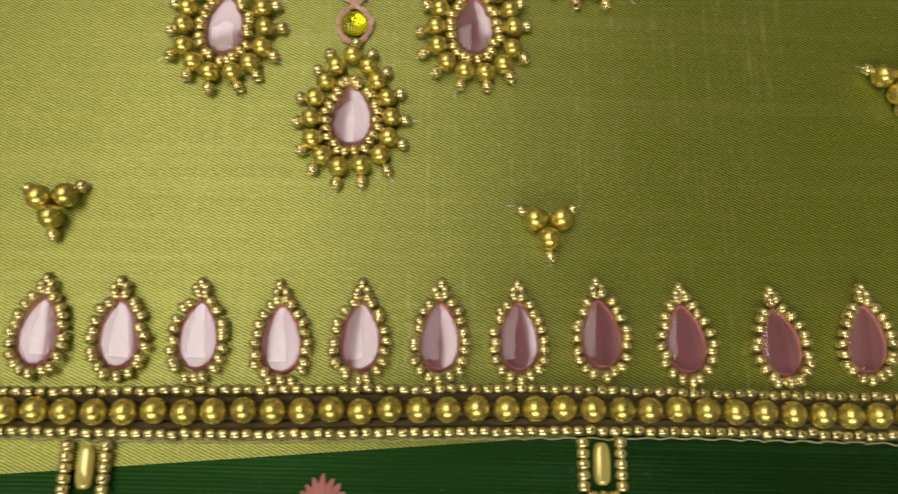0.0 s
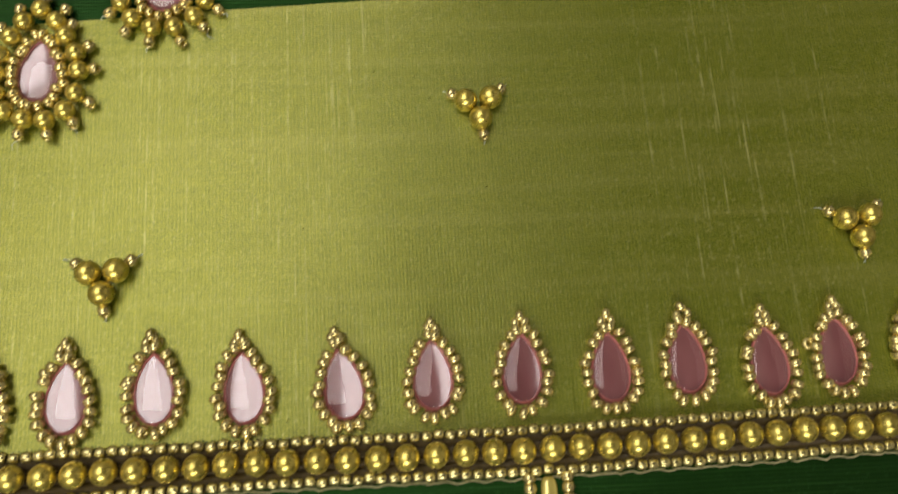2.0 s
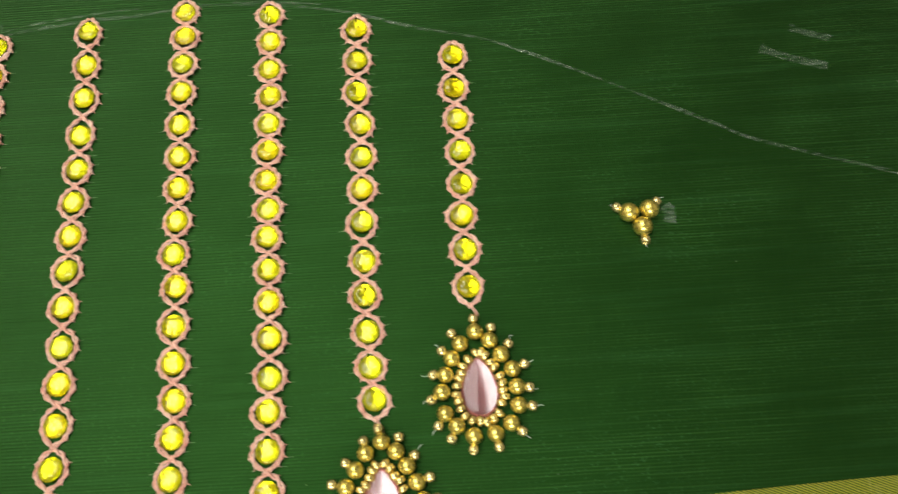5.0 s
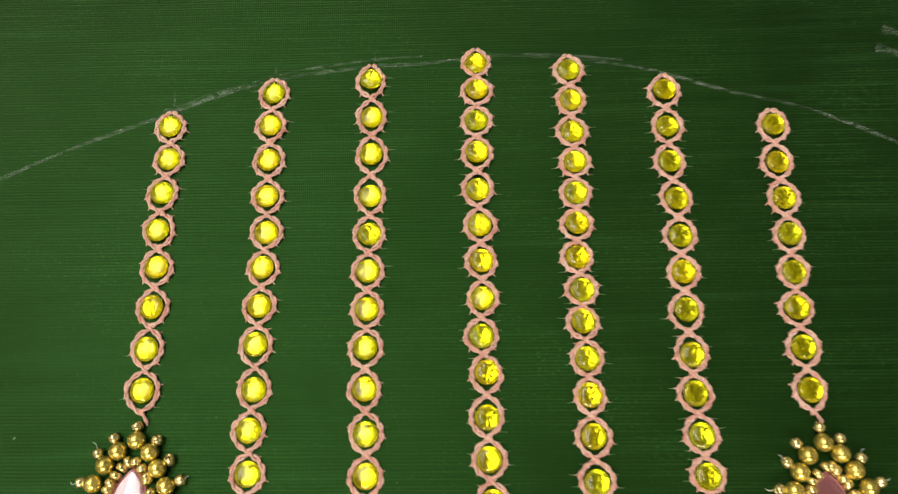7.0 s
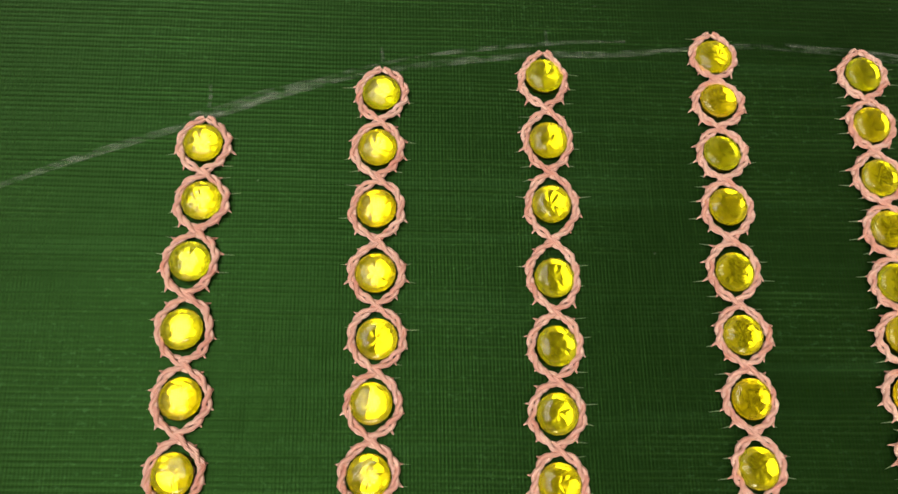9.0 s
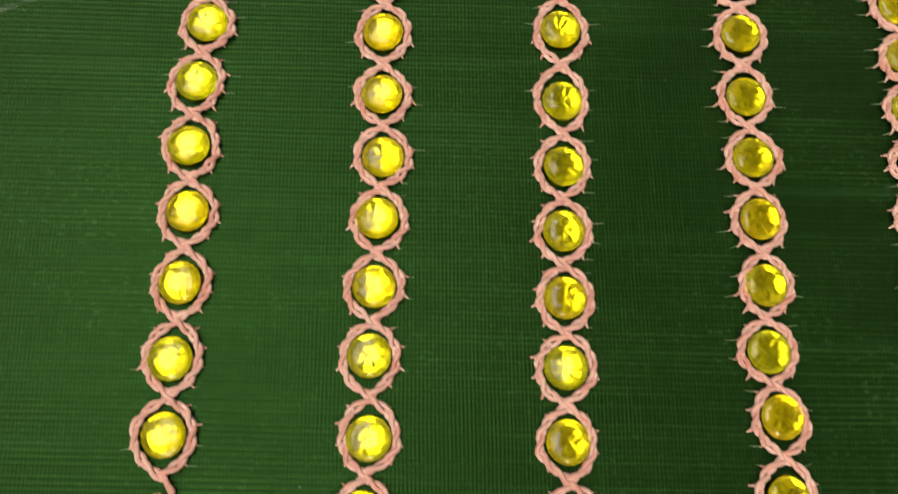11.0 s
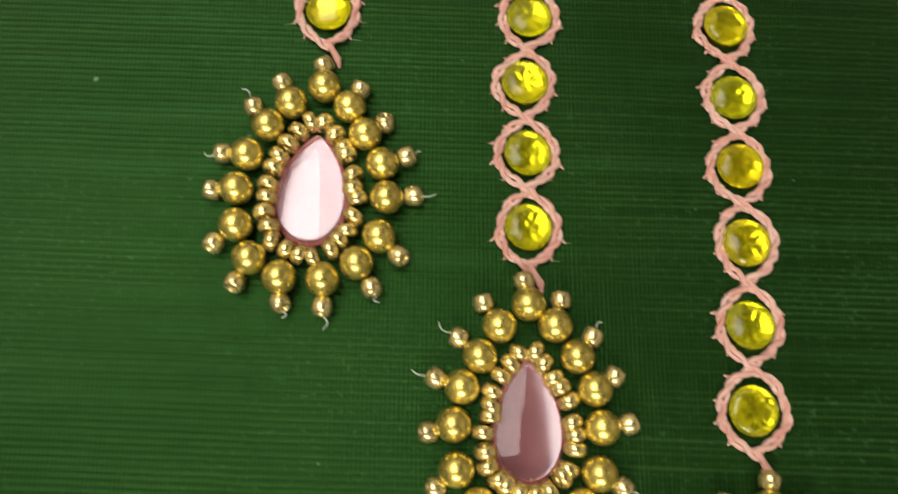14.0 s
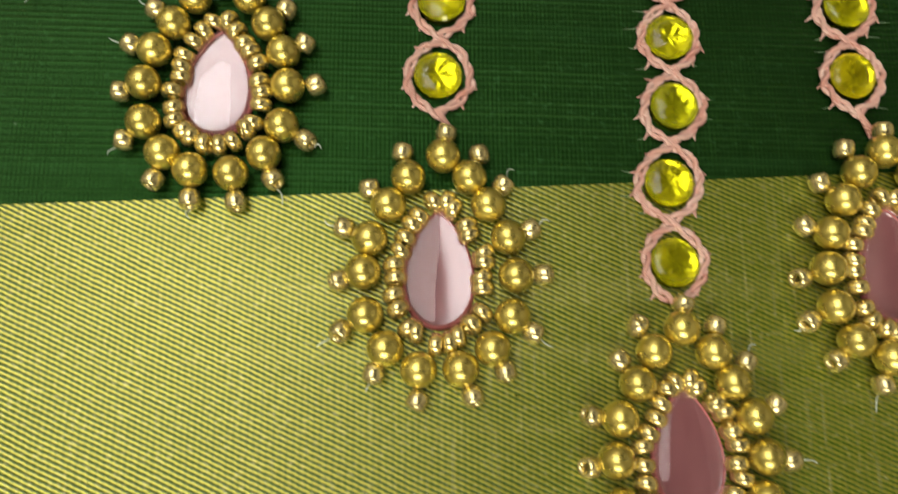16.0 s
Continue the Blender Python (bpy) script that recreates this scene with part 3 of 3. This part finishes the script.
ROW_STONE = drop_stone(2.36 * MM, 4.12 * MM, 0.9 * MM, 0.36 * MM), drop_foil(2.36 * MM, 4.12 * MM, 0.9 * MM)
ROW_CORD = drop_cord(2.36 * MM, 4.25 * MM, 0.26 * MM)

# ---- the seven chains and their pendants ----
stone_chain([(-51.5, -10.2), (-51.2, -16.1), (-51.8, -22.1), (-52.0, -28.5), (-51.6, -34.7), (-51.7, -41.1), (-52.0, -47.7), (-52.0, -54.0)])
stone_chain([(-34.3, -4.6), (-34.6, -10.5), (-34.6, -16.8), (-34.6, -23.2), (-34.4, -29.4), (-34.8, -35.2), (-34.9, -41.4), (-35.2, -47.4), (-35.1, -54.3), (-35.5, -60.3), (-35.4, -66.5), (-35.4, -72.7)])
stone_chain([(-17.8, -2.4), (-17.7, -9.5), (-17.7, -16.2), (-17.8, -23.6), (-17.9, -30.1), (-18.1, -36.2), (-18.2, -42.3), (-18.3, -48.4), (-18.4, -54.6), (-18.2, -61.2), (-18.1, -67.2), (-18.1, -73.6), (-18.3, -80.2), (-18.6, -86.6)])
stone_chain([(0.0, 0.0), (-0.0, -5.0), (-0.3, -10.8), (-0.3, -16.4), (-0.4, -23.0), (-0.3, -29.1), (-0.2, -35.0), (-0.3, -41.1), (-0.6, -47.0), (0.0, -52.5), (-0.2, -59.2), (-0.1, -65.2), (0.3, -71.2), (0.2, -76.8), (0.1, -83.0), (0.1, -88.9), (-0.7, -95.3), (-0.7, -101.6)])
stone_chain([(15.6, -1.8), (15.6, -7.5), (15.5, -13.3), (15.6, -18.7), (15.3, -24.1), (15.2, -29.3), (14.9, -34.9), (15.2, -40.2), (15.1, -45.1), (15.2, -50.9), (15.2, -56.3), (15.3, -62.3), (15.3, -68.8), (15.1, -74.0), (15.0, -80.0), (14.8, -86.1)])
stone_chain([(31.4, -6.0), (31.2, -12.8), (30.9, -19.0), (31.4, -25.5), (31.3, -31.8), (31.1, -37.7), (30.9, -43.7), (31.0, -50.6), (30.8, -56.4), (31.1, -62.5), (31.3, -68.3), (31.7, -73.3)])
stone_chain([(48.5, -13.0), (48.2, -19.7), (48.4, -25.9), (48.4, -32.0), (48.1, -38.2), (47.8, -43.8), (47.8, -49.9), (47.8, -56.3)])
for x, y, turn, wide in ((-52.5, -69.9, -0.05, 0.94), (-35.6, -87.6, 0.0, 0.88), (-18.5, -102.2, 0.0, 0.90), (-0.6, -115.3, 0.02, 0.87), (16.0, -101.6, 0.0, 0.88),
                         (32.3, -88.4, 0.0, 0.95), (48.2, -72.6, 0.02, 0.95)):
    pendant(x, y, turn, wide)

for x, y, turn in ((-38.6, -128.3, 0.05), (25.6, -130.4, 0.0), (74.6, -109.0, 0.05), (124.5, -128.1, 0.05), (134.3, -68.5, 0.05), (77.2, -46.4, 0.05)):
    bead_cluster(x, y, turn)

for x, y in ((-48.5, -145), (-38.4, -144.9), (-28.5, -145.1), (-18.6, -145.2), (-8.3, -145.6), (1.6, -145.2), (11.6, -145.1), (21.6, -145.0), (32.1, -144.6),
             (42.9, -145.1), (55.1, -145.4), (66.3, -144.9), (77.6, -144.8), (88.9, -145.3), (98.9, -144.8), (109.6, -145.7), (118.9, -145.0), (130.0, -144.4), (140.6, -145)):
    row_drop(x, y, rng.gauss(0, 0.05))


# ---- a stray bead between two drop motifs ----
stray = thing("loose_bead", 115.0, -143.9, "stray hollow gold seed bead lying on the gold border", "bead", "")
part("seed_bead", TINY, None, stray, m=at(0, 0, 0.6 * MM, (0.15, 0.1, 1)))


# ---- bead trim along the foot of the border ----
def trim_line(x):
    return -154.45 + 0.35 * math.sin(x / 17.0) - 0.012 * max(x - 80, 0)


trim = thing("bead_trim", 0, -154.45, "row of round gold beads between two lines of small beads", "bead trim", "")
bm = bmesh.new()
for off, rad in ((-2.45, 0.5), (-1.55, 0.62), (-0.5, 0.6), (0.5, 0.6), (1.5, 0.62), (2.35, 0.5)):
    tube(bm, [Vector((x, trim_line(x) + 154.45 + off, 0.3)) * MM for x in range(-64, 143, 4)], rad * MM, 6)
part("braid", bm, OLIVE_THREAD, trim, "olive couched thread under the beads")
x = -62.0
while x < 140:
    part("bead", TRIM, None, trim, m=at(x * MM, (trim_line(x) + 154.45 + rng.gauss(0, 0.08)) * MM, 1.58 * MM, (1, rng.gauss(0, 0.1), rng.gauss(0, 0.1))))
    x += 3.56 + rng.gauss(0, 0.05)


EDGE = seed(0.70 * MM, 1.32 * MM, 0.24 * MM, GOLD_TUBE, "seed_bead", 12)
for side, base in ((1, 2.42), (-1, -2.55)):
    x = -62.0
    while x < 140:
        part("seed_bead", EDGE, None, trim, m=at(x * MM, (trim_line(x + side * 9) + 154.45 + base + rng.gauss(0, 0.09)) * MM, 0.68 * MM, (1, rng.gauss(0, 0.12), rng.gauss(0, 0.08))))
        x += 1.46 + rng.gauss(0, 0.05)

bm = bmesh.new()
pts = []
x = -62.0
while x < 140:
    pts.append(Vector((x, trim_line(x - 9) + 154.45 - 3.45 + 0.10 * math.sin(x * 1.9) + rng.gauss(0, 0.05), 0.25 + 0.12 * math.sin(x * 2.7))) * MM)
    x += 0.55
tube(bm, pts, 0.13 * MM, 5)
part("couching_thread", bm, COUCH_THREAD, trim, "dull gold couching thread along the beads")

for x, y in ((-30.8, -161.3), (31.5, -160.6), (79.6, -160.6)):
    baguette(x, y)
for x, y in ((-2.4, -166.3), (90.0, -165.2)):
    thread_flower(x, y)


# ---- tailor's chalk ----
def chalk_line(points, width, label):
    bm = bmesh.new()
    pts = [Vector((px * MM, py * MM, 0)) for px, py in points]
    fine = []
    for k in range(len(pts) - 1):
        a, b, c, d = pts[max(k - 1, 0)], pts[k], pts[k + 1], pts[min(k + 2, len(pts) - 1)]
        for j in range(8):
            u = j / 8
            fine.append(0.5 * (2 * b + (c - a) * u + (2 * a - 5 * b + 4 * c - d) * u * u + (3 * b - a - 3 * c + d) * u ** 3))
    fine.append(pts[-1])
    last = None
    for k, p in enumerate(fine):
        d = (fine[min(k + 1, len(fine) - 1)] - fine[max(k - 1, 0)]).normalized()
        n = Vector((-d.y, d.x, 0)) * width * MM * (0.5 + 0.25 * noise.noise((k * 0.3, width, 0)))
        z = Vector((0, 0, lift(p.x, p.y) + 0.00012))
        pair = bm.verts.new(p + n + z), bm.verts.new(p - n + z)
        if last:
            bm.faces.new((last[0], last[1], pair[1], pair[0]))
        last = pair
    return tagged(part("chalk_mark", bm, CHALK), label, "chalk mark", kind="structure")


chalk_line([(-110, -33), (-77, -17.6), (-66.3, -12.9), (-54.4, -8.5), (-37.2, -2.5), (-20.5, 0.1), (-10.3, 0.5), (2.9, 1.6), (11.5, 1.2), (20.1, 0.0), (30, -2.1), (42.4, -6.4), (56.1, -10.5), (73.3, -19.2), (91.5, -29.3), (101, -34.4), (129, -44.2), (147.5, -50.1), (175, -60)], 0.65, "faint curved white chalk line on green silk")
chalk_line([(-47, -5.3), (-37.2, -1.8), (-28, 0.3), (-16.5, 1.7), (-9, 2.0)], 0.4, "faint second chalk stroke on green silk")
chalk_line([(-53, -7.6), (-46.5, -5.0), (-40, -3.1)], 1.2, "smeared patch of the chalk line on green silk")
chalk_line([(8, 1.9), (16, 1.2), (25.1, 0.1)], 0.4, "faint end of a chalk stroke on green silk")
for tx, ty in ((-51.4, -5.0), (-34.4, -0.4), (-17.4, 1.9)):
    chalk_line([(tx, ty - 1.2), (tx + 0.1, ty), (tx, ty + 1.3)], 0.35, "small chalk tick above a stone chain")
chalk_line([(103.8, -16.1), (109, -18.6), (114.9, -20.7)], 1.6, "short chalk smudge on green silk")
chalk_line([(109.9, -12.2), (113, -13.8), (117, -15.3)], 1.4, "short chalk smudge on green silk")
chalk_line([(82.0, -44.5), (82.6, -46), (82.3, -47.8)], 2.0, "short chalk smudge on green silk")
chalk_line([(133.9, -25.1), (136.5, -26.5), (139.2, -27.6)], 1.2, "short chalk smudge on green silk")
chalk_line([(69.8, 4.5), (73.5, 3.4), (78, 1.4)], 1.5, "short chalk smudge on green silk")
chalk_line([(68.2, 1.1), (72, -0.5), (77, -3.0)], 1.5, "short chalk smudge on green silk")
